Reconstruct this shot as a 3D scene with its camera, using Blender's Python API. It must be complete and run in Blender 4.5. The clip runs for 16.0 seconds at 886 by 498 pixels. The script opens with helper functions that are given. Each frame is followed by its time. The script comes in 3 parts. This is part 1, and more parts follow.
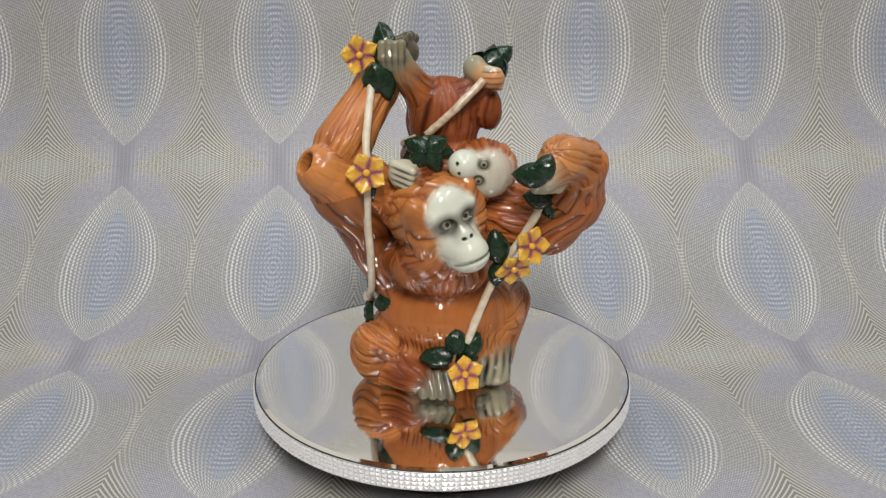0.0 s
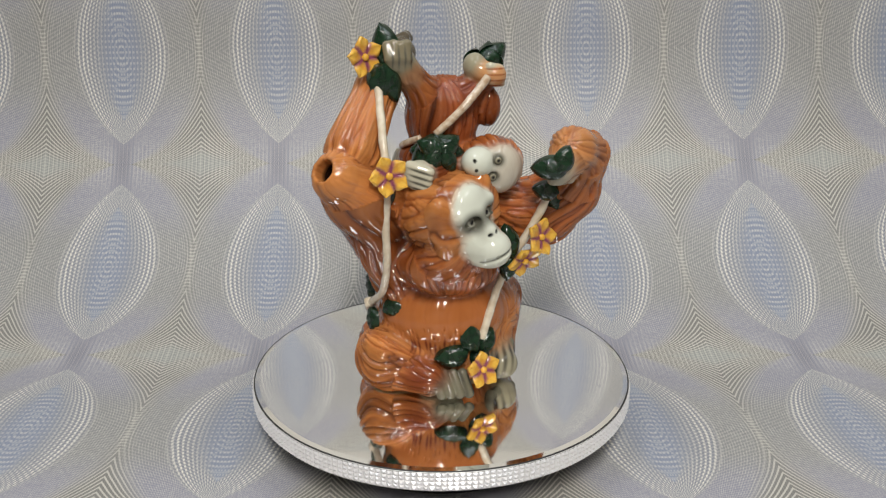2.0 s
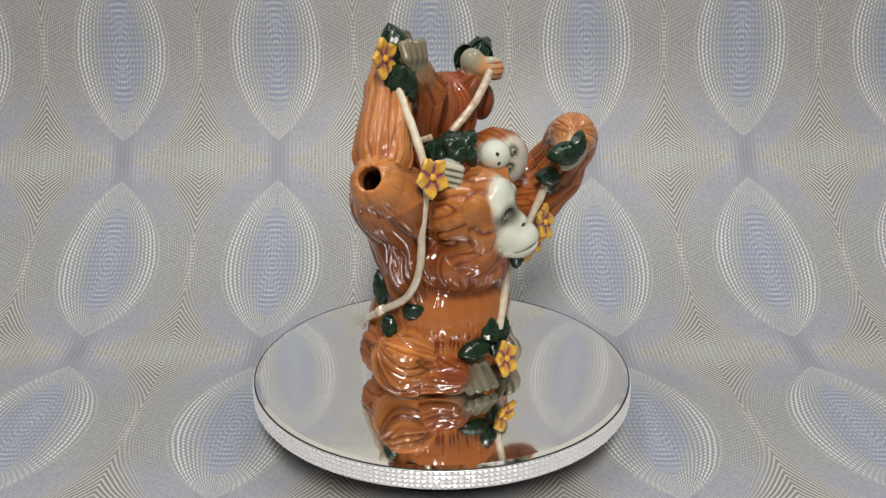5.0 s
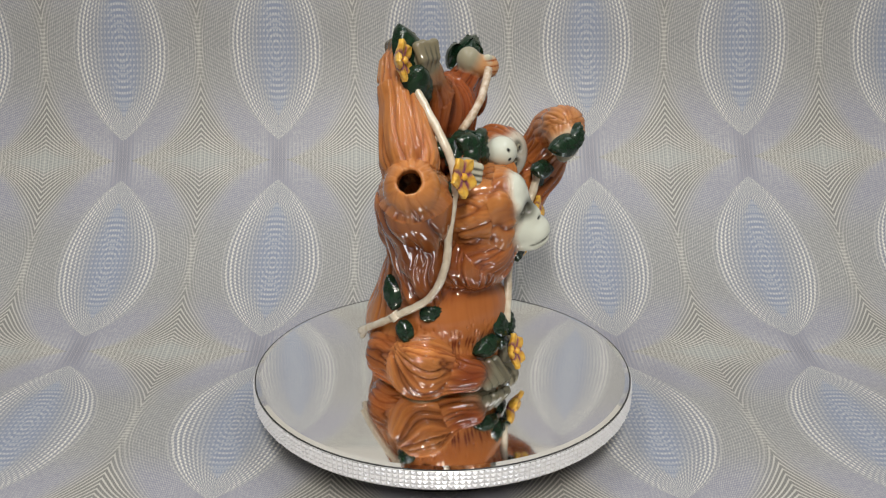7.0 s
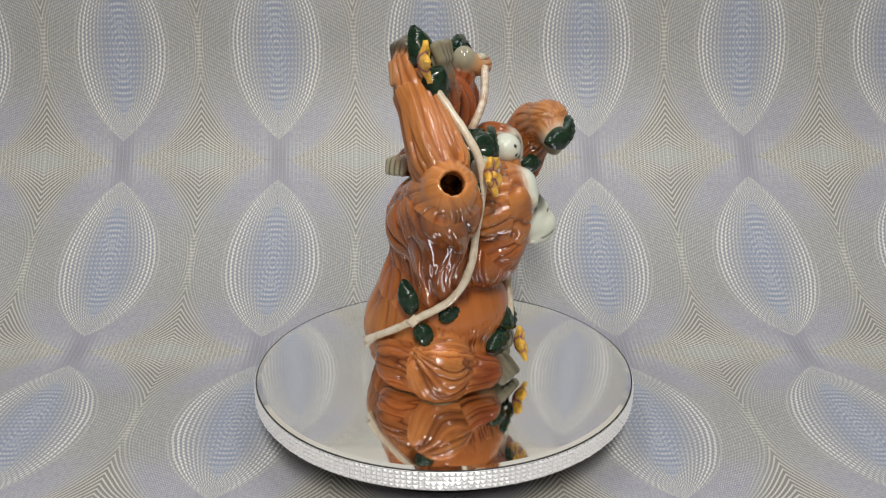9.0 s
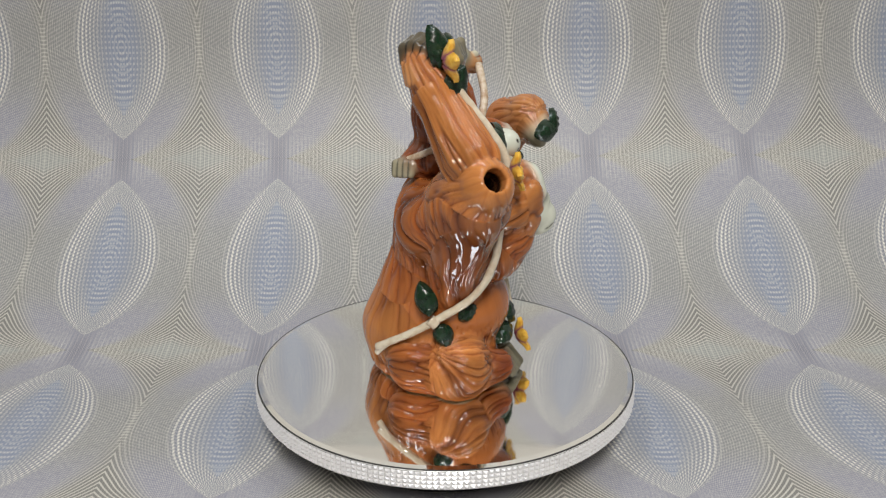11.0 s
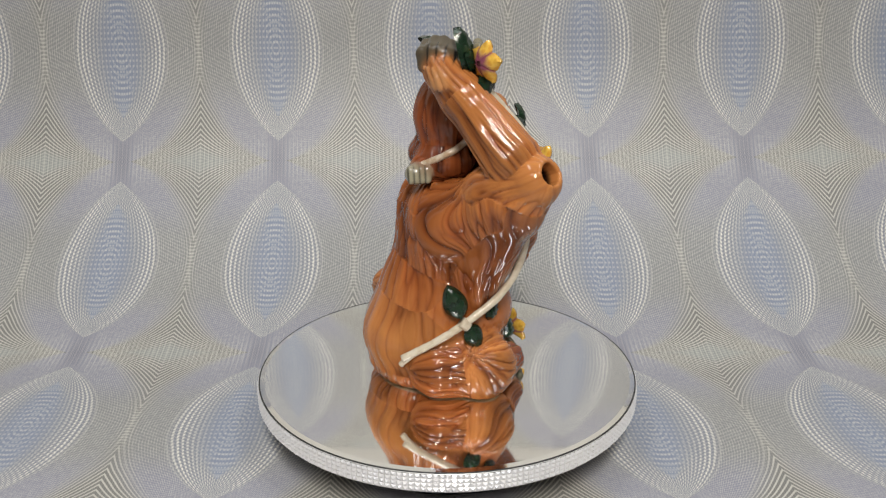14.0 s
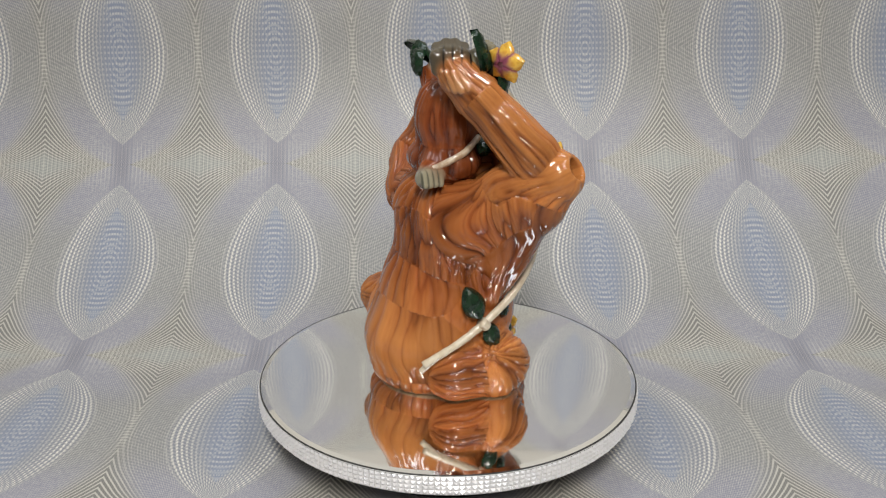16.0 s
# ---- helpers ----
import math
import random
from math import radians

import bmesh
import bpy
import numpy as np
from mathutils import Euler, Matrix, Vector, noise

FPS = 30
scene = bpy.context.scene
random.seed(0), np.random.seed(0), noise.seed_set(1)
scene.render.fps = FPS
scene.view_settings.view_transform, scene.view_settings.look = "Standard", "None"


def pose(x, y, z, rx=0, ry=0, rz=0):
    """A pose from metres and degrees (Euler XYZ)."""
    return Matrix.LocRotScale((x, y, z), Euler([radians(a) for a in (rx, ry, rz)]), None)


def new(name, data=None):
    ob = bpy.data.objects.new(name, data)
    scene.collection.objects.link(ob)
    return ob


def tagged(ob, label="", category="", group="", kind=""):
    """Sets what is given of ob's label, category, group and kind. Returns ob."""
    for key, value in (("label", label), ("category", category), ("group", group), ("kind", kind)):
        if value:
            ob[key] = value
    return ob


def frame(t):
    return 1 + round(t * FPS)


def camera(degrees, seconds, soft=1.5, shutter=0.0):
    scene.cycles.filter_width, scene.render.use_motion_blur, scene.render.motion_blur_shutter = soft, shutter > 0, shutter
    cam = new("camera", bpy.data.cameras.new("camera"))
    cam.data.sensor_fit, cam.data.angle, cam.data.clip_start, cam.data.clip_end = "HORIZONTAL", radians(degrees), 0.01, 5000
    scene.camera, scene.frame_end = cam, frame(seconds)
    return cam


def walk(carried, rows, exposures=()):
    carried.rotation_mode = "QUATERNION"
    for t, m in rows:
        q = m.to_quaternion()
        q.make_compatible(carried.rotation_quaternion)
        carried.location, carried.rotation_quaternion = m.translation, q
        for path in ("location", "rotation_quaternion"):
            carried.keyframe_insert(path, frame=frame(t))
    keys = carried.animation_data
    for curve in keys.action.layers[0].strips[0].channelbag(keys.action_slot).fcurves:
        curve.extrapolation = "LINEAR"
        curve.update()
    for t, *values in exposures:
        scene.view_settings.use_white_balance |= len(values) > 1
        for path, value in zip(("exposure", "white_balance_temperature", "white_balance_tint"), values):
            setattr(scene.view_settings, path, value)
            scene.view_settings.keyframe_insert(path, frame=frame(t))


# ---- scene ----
MIRROR = 0.046          # height of the mirror over the table
RATE = 7.165            # turn of the turntable, degrees a second
cam = camera(49.77, 16.0, soft=1.25)


def held(nod, pan=0.0):
    """The tripod's pose with a slight nod and pan, in degrees."""
    return pose(-0.0037, -0.6996, 0.3619 + MIRROR, 69.48 + nod, 0, pan)


walk(cam, [(0.0, held(0.265, 0.03)), (0.5, held(0.22, 0.02)), (1.0, held(0.205, 0.01)), (2.0, held(0.18, 0)),
           (2.5, held(0.17, 0)), (3.0, held(0.13, 0)), (3.5, held(0.055, 0)), (4.0, held(0, 0)), (6.5, held(0, 0)),
           (7.0, held(-0.035, 0)), (9.0, held(-0.03, 0.01)), (11.5, held(-0.115, 0)), (12.0, held(-0.10, 0)),
           (12.5, held(-0.03, 0)), (13.0, held(0.015, -0.02)), (14.5, held(0.025, -0.03)), (15.0, held(0.05, -0.04)),
           (15.5, held(0.13, -0.05)), (16.0, held(0.185, -0.07))])

# ---- light: two ceiling panels of the room, and an added front lamp ----
world = bpy.data.worlds.new("world")
scene.world = world
world.use_nodes = True
world.node_tree.nodes["Background"].inputs[0].default_value = (0.9, 0.95, 1.0, 1)
world.node_tree.nodes["Background"].inputs[1].default_value = 0.05


def area_lamp(x, y, sx, sy, watts, colour=(1.0, 0.95, 0.88)):
    data = bpy.data.lights.new("area_lamp", "AREA")
    data.shape, data.size, data.size_y, data.energy, data.color = "RECTANGLE", sx, sy, watts, colour
    lamp = new("area_lamp", data)
    lamp.matrix_world = pose(x, y, 1.72)
    return lamp


area_lamp(-0.55, -0.4, 0.16, 1.1, 7.0, (0.88, 0.94, 1.0))
area_lamp(0.65, -0.4, 0.16, 1.1, 7.0, (0.88, 0.94, 1.0))
# added behind the camera to brighten the upright part of the paper
area_lamp(0.05, -1.75, 0.16, 1.1, 60, (1.0, 0.955, 0.87))
scene.view_settings.exposure = 0.0
CELL = 0.0008         # grain of the modelled figure


# ---- materials ----
class Sum:
    """A node socket with arithmetic."""

    def __init__(self, tree, socket):
        self.tree, self.socket = tree, socket

    def op(self, kind, *others):
        node = self.tree.nodes.new("ShaderNodeMath")
        node.operation = kind
        for slot, value in zip(node.inputs, (self, *others)):
            if isinstance(value, Sum):
                self.tree.links.new(value.socket, slot)
            else:
                slot.default_value = value
        return Sum(self.tree, node.outputs[0])

    def __add__(self, o):
        return self.op("ADD", o)

    def __sub__(self, o):
        return self.op("SUBTRACT", o)

    def __mul__(self, o):
        return self.op("MULTIPLY", o)

    def cos(self):
        return self.op("COSINE")

    def ramp(self, lo, hi):
        node = self.tree.nodes.new("ShaderNodeMapRange")
        node.interpolation_type = "SMOOTHSTEP"
        self.tree.links.new(self.socket, node.inputs[0])
        node.inputs[1].default_value, node.inputs[2].default_value = lo, hi
        return Sum(self.tree, node.outputs[0])


def material(name, colour, rough=0.5, metal=0.0, coat=0.0):
    m = bpy.data.materials.new(name)
    m.use_nodes = True
    b = m.node_tree.nodes["Principled BSDF"]
    b.inputs["Base Color"].default_value = (*colour, 1)
    b.inputs["Roughness"].default_value, b.inputs["Metallic"].default_value = rough, metal
    b.inputs["Coat Weight"].default_value, b.inputs["Coat Roughness"].default_value = coat, 0.04
    return m


def mix(tree, fac, a, b):
    node = tree.nodes.new("ShaderNodeMix")
    node.data_type = "RGBA"
    for slot, value in ((node.inputs[0], fac), (node.inputs[6], a), (node.inputs[7], b)):
        if isinstance(value, Sum):
            tree.links.new(value.socket, slot)
        elif isinstance(value, tuple):
            slot.default_value = (*value, 1)
        else:
            slot.default_value = value
    return Sum(tree, node.outputs[2])


def times(tree, a, b):
    node = tree.nodes.new("ShaderNodeMix")
    node.data_type, node.blend_type = "RGBA", "MULTIPLY"
    node.inputs[0].default_value = 1.0
    tree.links.new(a.socket, node.inputs[6])
    tree.links.new(b.socket, node.inputs[7])
    return Sum(tree, node.outputs[2])


def noise_of(tree, vector, scale, detail=3.0):
    node = tree.nodes.new("ShaderNodeTexNoise")
    node.inputs["Scale"].default_value, node.inputs["Detail"].default_value = scale, detail
    if vector:
        tree.links.new(vector, node.inputs["Vector"])
    return Sum(tree, node.outputs["Fac"])


def bump(m, height, strength, distance):
    tree = m.node_tree
    node = tree.nodes.new("ShaderNodeBump")
    node.inputs["Strength"].default_value, node.inputs["Distance"].default_value = strength, distance
    tree.links.new(height.socket, node.inputs["Height"])
    tree.links.new(node.outputs[0], tree.nodes["Principled BSDF"].inputs["Normal"])


def blotchy(name, a, b, rough, scale, metal=0.0, coat=0.0, depth=0.0004):
    """A surface whose colour drifts between a and b, with a fine relief."""
    m = material(name, a, rough, metal, coat)
    tree = m.node_tree
    place = tree.nodes.new("ShaderNodeTexCoord").outputs["Object"]
    tone = noise_of(tree, place, scale, 4).ramp(0.3, 0.7)
    tree.links.new(mix(tree, tone, a, b).socket, tree.nodes["Principled BSDF"].inputs["Base Color"])
    bump(m, noise_of(tree, place, scale * 9, 2), 0.3, depth)
    return m


def paper_material():
    """Printed paper: nested string-art curves in cream on blue, lilac and green greys."""
    m = material("printed_paper", (0.4, 0.4, 0.4), 0.46)
    tree = m.node_tree
    uv = tree.nodes.new("ShaderNodeUVMap")
    uv.uv_map = "print"
    part = tree.nodes.new("ShaderNodeSeparateXYZ")
    tree.links.new(uv.outputs[0], part.inputs[0])
    u, v = Sum(tree, part.outputs[0]), Sum(tree, part.outputs[1])
    turn = 2 * math.pi
    # distances from the middle of the nearest eye, in metres, folded like the mirrored print
    x = ((u - u.op("ROUND")) * 0.1711).op("ABSOLUTE")
    y = ((v - v.op("ROUND")) * 0.2526).op("ABSOLUTE")

    def arcs(x, tip):
        """The angle of the arc through both tips of a lens: pi on its axis, less outside."""
        return (x * (2 * tip)).op("ARCTAN2", x * x + y * y - tip * tip)

    knot = y.ramp(0.088, 0.124)
    outer = arcs((x - y.ramp(0.07, 0.126) * 0.009).op("MAXIMUM", 0.0004), 0.1263)
    inner = arcs(x, 0.103)
    core = arcs(x, 0.076)
    wobble = noise_of(tree, uv.outputs[0], 9, 1)
    broken = noise_of(tree, uv.outputs[0], 55, 2).ramp(0.25, 0.7)
    arch = (outer * (turn * 24) + wobble * 1.6).cos()
    line, thin = arch.ramp(-0.1, 0.85), (outer * (turn * 33) + wobble * 2).cos().ramp(0.0, 0.9)
    # two families of threads that cross in the lens leave rows of dashes
    slant = y * (turn * 215)
    ring_line = (inner * (turn * 13.5) + wobble * 3).cos().ramp(-0.5, 0.9)
    dash = (slant + inner * (turn * 7)).cos().ramp(-0.9, 0.6) * 0.66 + 0.34
    weave = (slant - inner * (turn * 9)).cos().ramp(-0.4, 0.9)
    loops = ((x * x * 6 + y * y * 2.0).op("SQRT") * (turn * 100)).cos().ramp(-0.3, 0.9)
    pearl = (y * (turn * 165)).cos().ramp(-0.3, 0.9) * (inner * (turn * 13.5)).cos().ramp(-0.7, 0.8)
    bars = (x * (turn * 235)).cos().ramp(-0.1, 0.8)
    fine = (x * (turn * 420)).cos().ramp(0.0, 0.9)
    rungs = (y * (turn * 230)).cos().ramp(0.0, 0.8)
    in_lens = inner.ramp(2.14, 2.34)
    eye = core.ramp(2.1, 2.9)
    ring = in_lens * (core * -1).ramp(-2.9, -2.1)
    edge = in_lens * (inner * -1).ramp(-2.55, -2.3)
    chevron = (outer * -1).ramp(-2.10, -1.76)
    flank = (outer.ramp(1.75, 2.1) - in_lens).op("MAXIMUM", 0.0)
    lilac = flank * y.ramp(0.03, 0.085)
    diamond = (outer * -1).ramp(-1.52, -1.36) * x.ramp(0.018, 0.06)
    ladder = x.ramp(0.0800, 0.0835) * (y * -1).ramp(-0.046, -0.018)
    cross = knot * (x * -1).ramp(-0.012, -0.003)
    base = mix(tree, flank, (0.225, 0.223, 0.222), (0.232, 0.236, 0.244))
    base = mix(tree, chevron * 0.8, base, (0.180, 0.177, 0.168))
    base = mix(tree, lilac, base, (0.236, 0.240, 0.300))
    base = mix(tree, ring, base, (0.210, 0.222, 0.268))
    base = mix(tree, eye, base, (0.215, 0.248, 0.335))
    base = mix(tree, diamond, base, (0.268, 0.282, 0.276))
    base = mix(tree, cross * 0.8, base, (0.195, 0.198, 0.250))
    clear = (y.ramp(0.066, 0.096) * (x * -1).ramp(-0.016, -0.009)) * -1 + 1
    calm = (diamond * -0.7 + 1) * clear
    ink = (line * chevron * calm * (cross * -1 + 1) * 0.62 + thin * flank * broken * clear * 0.34 + ring_line * ring * dash * 0.62 + edge * ring_line * dash * 0.34
           + weave * ring * 0.20 + weave * flank * 0.16 + pearl * eye * 0.34 + loops * eye * (x * -1).ramp(-0.02, -0.004) * 0.2 + bars * knot * (cross * -0.6 + 1) * 0.22
           + rungs * ladder * 0.24 + fine * 0.07 + fine * diamond * 0.10)
    ink = ink * (noise_of(tree, uv.outputs[0], 4, 2) * 0.5 + 0.62)
    drawn = ink.op("MINIMUM", 1.0).op("MAXIMUM", 0.0)
    colour = mix(tree, drawn, base, (0.79, 0.77, 0.70))
    tree.links.new(colour.socket, tree.nodes["Principled BSDF"].inputs["Base Color"])
    return m


def glaze_material(name="ceramic_glaze"):
    """Glossy glaze over sculpted hair: colour from the painted attribute, streaked along the hair."""
    m = material(name, (0.4, 0.12, 0.03), 0.065, 0.0, 0.0)
    tree = m.node_tree
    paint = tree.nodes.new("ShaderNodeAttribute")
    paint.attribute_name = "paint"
    flow = tree.nodes.new("ShaderNodeAttribute")
    flow.attribute_name = "flow"
    streak = noise_of(tree, flow.outputs["Vector"], 640, 2).ramp(0.35, 0.75)
    blot = noise_of(tree, tree.nodes.new("ShaderNodeTexCoord").outputs["Object"], 60, 3).ramp(0.35, 0.7)
    hairy = Sum(tree, paint.outputs["Alpha"])
    tint = mix(tree, streak * hairy * 0.30, (1.12, 1.1, 1.08), (0.72, 0.62, 0.55))
    tint2 = mix(tree, blot * (hairy * 0.3 + 0.08), (1.0, 1.0, 1.0), (0.78, 0.68, 0.6))
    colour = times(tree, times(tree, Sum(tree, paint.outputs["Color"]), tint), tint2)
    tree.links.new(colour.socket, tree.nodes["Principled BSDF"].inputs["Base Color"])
    bump(m, noise_of(tree, flow.outputs["Vector"], 420, 1) * hairy, 0.10, 0.0008)
    return m


def petal_material():
    """Yellow glaze that turns purple towards the throat of the flower."""
    m = material("petal_glaze", (0.74, 0.42, 0.045), 0.12, 0.0, 0.0)
    tree = m.node_tree
    place = tree.nodes.new("ShaderNodeTexCoord").outputs["Object"]
    part = tree.nodes.new("ShaderNodeSeparateXYZ")
    tree.links.new(place, part.inputs[0])
    far = (Sum(tree, part.outputs[1]) - Sum(tree, part.outputs[0]).op("ABSOLUTE") * 0.95 + noise_of(tree, place, 400, 2) * 0.004 - 0.002).ramp(0.0016, 0.0060)
    skin = mix(tree, noise_of(tree, place, 220, 3).ramp(0.35, 0.7), (0.74, 0.46, 0.075), (0.60, 0.30, 0.04))
    front = (Sum(tree, part.outputs[2]) + 0.004).ramp(0.0005, 0.0035)
    colour = mix(tree, far * (front * 0.75 + 0.25), (0.22, 0.055, 0.10), skin)
    tree.links.new(colour.socket, tree.nodes["Principled BSDF"].inputs["Base Color"])
    return m


PAPER = paper_material()
PETAL = petal_material()
GLAZE = glaze_material()
MIRROR_GLASS = material("mirror_glass", (0.98, 0.97, 0.955), 0.055, 1.0)
SILVER = blotchy("silver_plastic", (0.62, 0.62, 0.63), (0.72, 0.72, 0.72), 0.35, 40, 0.3)
CRYSTAL = material("cut_crystal", (0.80, 0.80, 0.83), 0.34, 0.30, 0.25)
BLACK = blotchy("black_plastic", (0.02, 0.02, 0.02), (0.035, 0.035, 0.035), 0.5, 60)
VINE = blotchy("cream_vine_glaze", (0.66, 0.60, 0.49), (0.55, 0.46, 0.34), 0.2, 160, coat=0.6)
LEAF = blotchy("dark_green_glaze", (0.006, 0.018, 0.010), (0.010, 0.032, 0.015), 0.10, 180)
YELLOW = blotchy("yellow_glaze", (0.74, 0.42, 0.045), (0.58, 0.27, 0.03), 0.16, 220, coat=0.6)
TWIG = blotchy("twig_glaze", (0.60, 0.51, 0.40), (0.40, 0.27, 0.17), 0.2, 210, coat=0.6)
PURPLE = blotchy("purple_glaze", (0.20, 0.06, 0.10), (0.32, 0.12, 0.13), 0.2, 220, coat=0.6)
WALL = blotchy("wall_paint", (0.68, 0.66, 0.61), (0.64, 0.62, 0.58), 0.7, 3)
# for the three unseen walls, kept dark to cut the fill light
DARK_WALL = blotchy("dark_wall_paint", (0.36, 0.33, 0.29), (0.30, 0.27, 0.24), 0.6, 3)
CEILING = blotchy("ceiling_paint", (0.8, 0.8, 0.78), (0.76, 0.76, 0.74), 0.8, 3)
CARPET = blotchy("carpet", (0.20, 0.18, 0.16), (0.14, 0.13, 0.12), 0.9, 30)
TABLE = blotchy("table_wood", (0.32, 0.22, 0.13), (0.24, 0.15, 0.09), 0.45, 12)


def mesh_of(name, verts, faces, mat, smooth=True):
    me = bpy.data.meshes.new(name)
    me.from_pydata(verts, [], faces)
    me.materials.append(mat)
    if smooth:
        me.shade_smooth()
    return me


def part(name, me, parent, label="", where=None):
    ob = new(name, me)
    ob.parent = parent
    if where:
        ob.matrix_basis = where
    if label:
        tagged(ob, label)
    return ob


def box_mesh(name, lo, hi, mat, bevel=0.0):
    bm = bmesh.new()
    bmesh.ops.create_cube(bm, size=1)
    for v in bm.verts:
        v.co = Vector([l + (h - l) * (c + 0.5) for l, h, c in zip(lo, hi, v.co)])
    if bevel:
        bmesh.ops.bevel(bm, geom=bm.edges[:], offset=bevel, segments=2, affect="EDGES")
    me = bpy.data.meshes.new(name)
    bm.to_mesh(me)
    bm.free()
    me.materials.append(mat)
    return me


def lathe(name, profile, mat, n=240, closed=False, smooth=True):
    """Turns a profile of (radius, height) round the z axis."""
    verts, faces, k = [], [], len(profile)
    for i in range(n):
        a = 2 * math.pi * i / n
        verts += [(r * math.cos(a), r * math.sin(a), z) for r, z in profile]
    for i in range(n):
        j = (i + 1) % n
        for p in range(k if closed else k - 1):
            q = (p + 1) % k
            faces.append((i * k + p, j * k + p, j * k + q, i * k + q))
    return mesh_of(name, verts, faces, mat, smooth)


# ---- the room and the paper sweep ----
def setting():
    for name, lo, hi, mat in (("floor", (-2.5, -3.2, -0.80), (2.5, 0.56, -0.75), CARPET),
                              ("wall_north", (-2.5, 0.46, -0.75), (2.5, 0.56, 1.75), WALL),
                              ("wall_south", (-2.5, -3.1, -0.75), (2.5, -3.0, 1.75), DARK_WALL),
                              ("wall_east", (2.3, -3.0, -0.75), (2.4, 0.46, 1.75), DARK_WALL),
                              ("wall_west", (-2.4, -3.0, -0.75), (-2.3, 0.46, 1.75), DARK_WALL),
                              ("ceiling", (-2.5, -3.1, 1.75), (2.5, 0.56, 1.80), CEILING)):
        tagged(new(name, box_mesh(name, lo, hi, mat)), kind="structure")
    table = tagged(new("table"), "brown wooden table under the patterned paper", "table")
    part("tabletop", box_mesh("tabletop", (-1.1, -0.62, -0.034), (1.1, 0.45, -0.004), TABLE, 0.004), table)
    for x in (-1.02, 1.02):
        for y in (-0.54, 0.38):
            part("leg", box_mesh("leg", (x - 0.03, y - 0.03, -0.75), (x + 0.03, y + 0.03, -0.034), TABLE, 0.003), table)


def backdrop():
    """Printed paper that lies on the table and sweeps up behind it in one curve."""
    start, bend, rate, most = -0.60, 0.0560, 3.194, 1.399
    verts, faces, uvs = [], [], []
    step, y, z, s = 0.006, start, -0.003, 0.0
    rows = []
    while z < 0.375:
        rows.append((y, z, s))
        a = min(max((s + start - bend) * rate, 0.0), most)
        y, z, s = y + step * math.cos(a), z + step * math.sin(a), s + step
    xs = [-1.0 + 0.02 * i for i in range(101)]
    for y, z, s in rows:
        for x in xs:
            verts.append((x, y, z + 0.0012 * noise.noise((x * 6, s * 6, 0))))
            lift = max(s + start - 0.1, 0.0)
            up = (s + start + 0.0160 - 0.0114 * x * lift / 0.4) / 0.2523
            uvs.append(((x + 0.0036 + 0.0065 * up) / 0.1710, up))
    n = len(xs)
    for r in range(len(rows) - 1):
        for c in range(n - 1):
            faces.append((r * n + c, r * n + c + 1, (r + 1) * n + c + 1, (r + 1) * n + c))
    me = mesh_of("backdrop", verts, faces, PAPER)
    layer = me.uv_layers.new(name="print")
    for loop in me.loops:
        layer.data[loop.index].uv = uvs[loop.vertex_index]
    ob = tagged(new("backdrop", me), "blue-grey printed paper sweep with cream string-art curves", "backdrop", kind="structure")
    thick = ob.modifiers.new("thick", "SOLIDIFY")
    thick.thickness, thick.offset = 0.0008, -1
    return ob


setting()
backdrop()


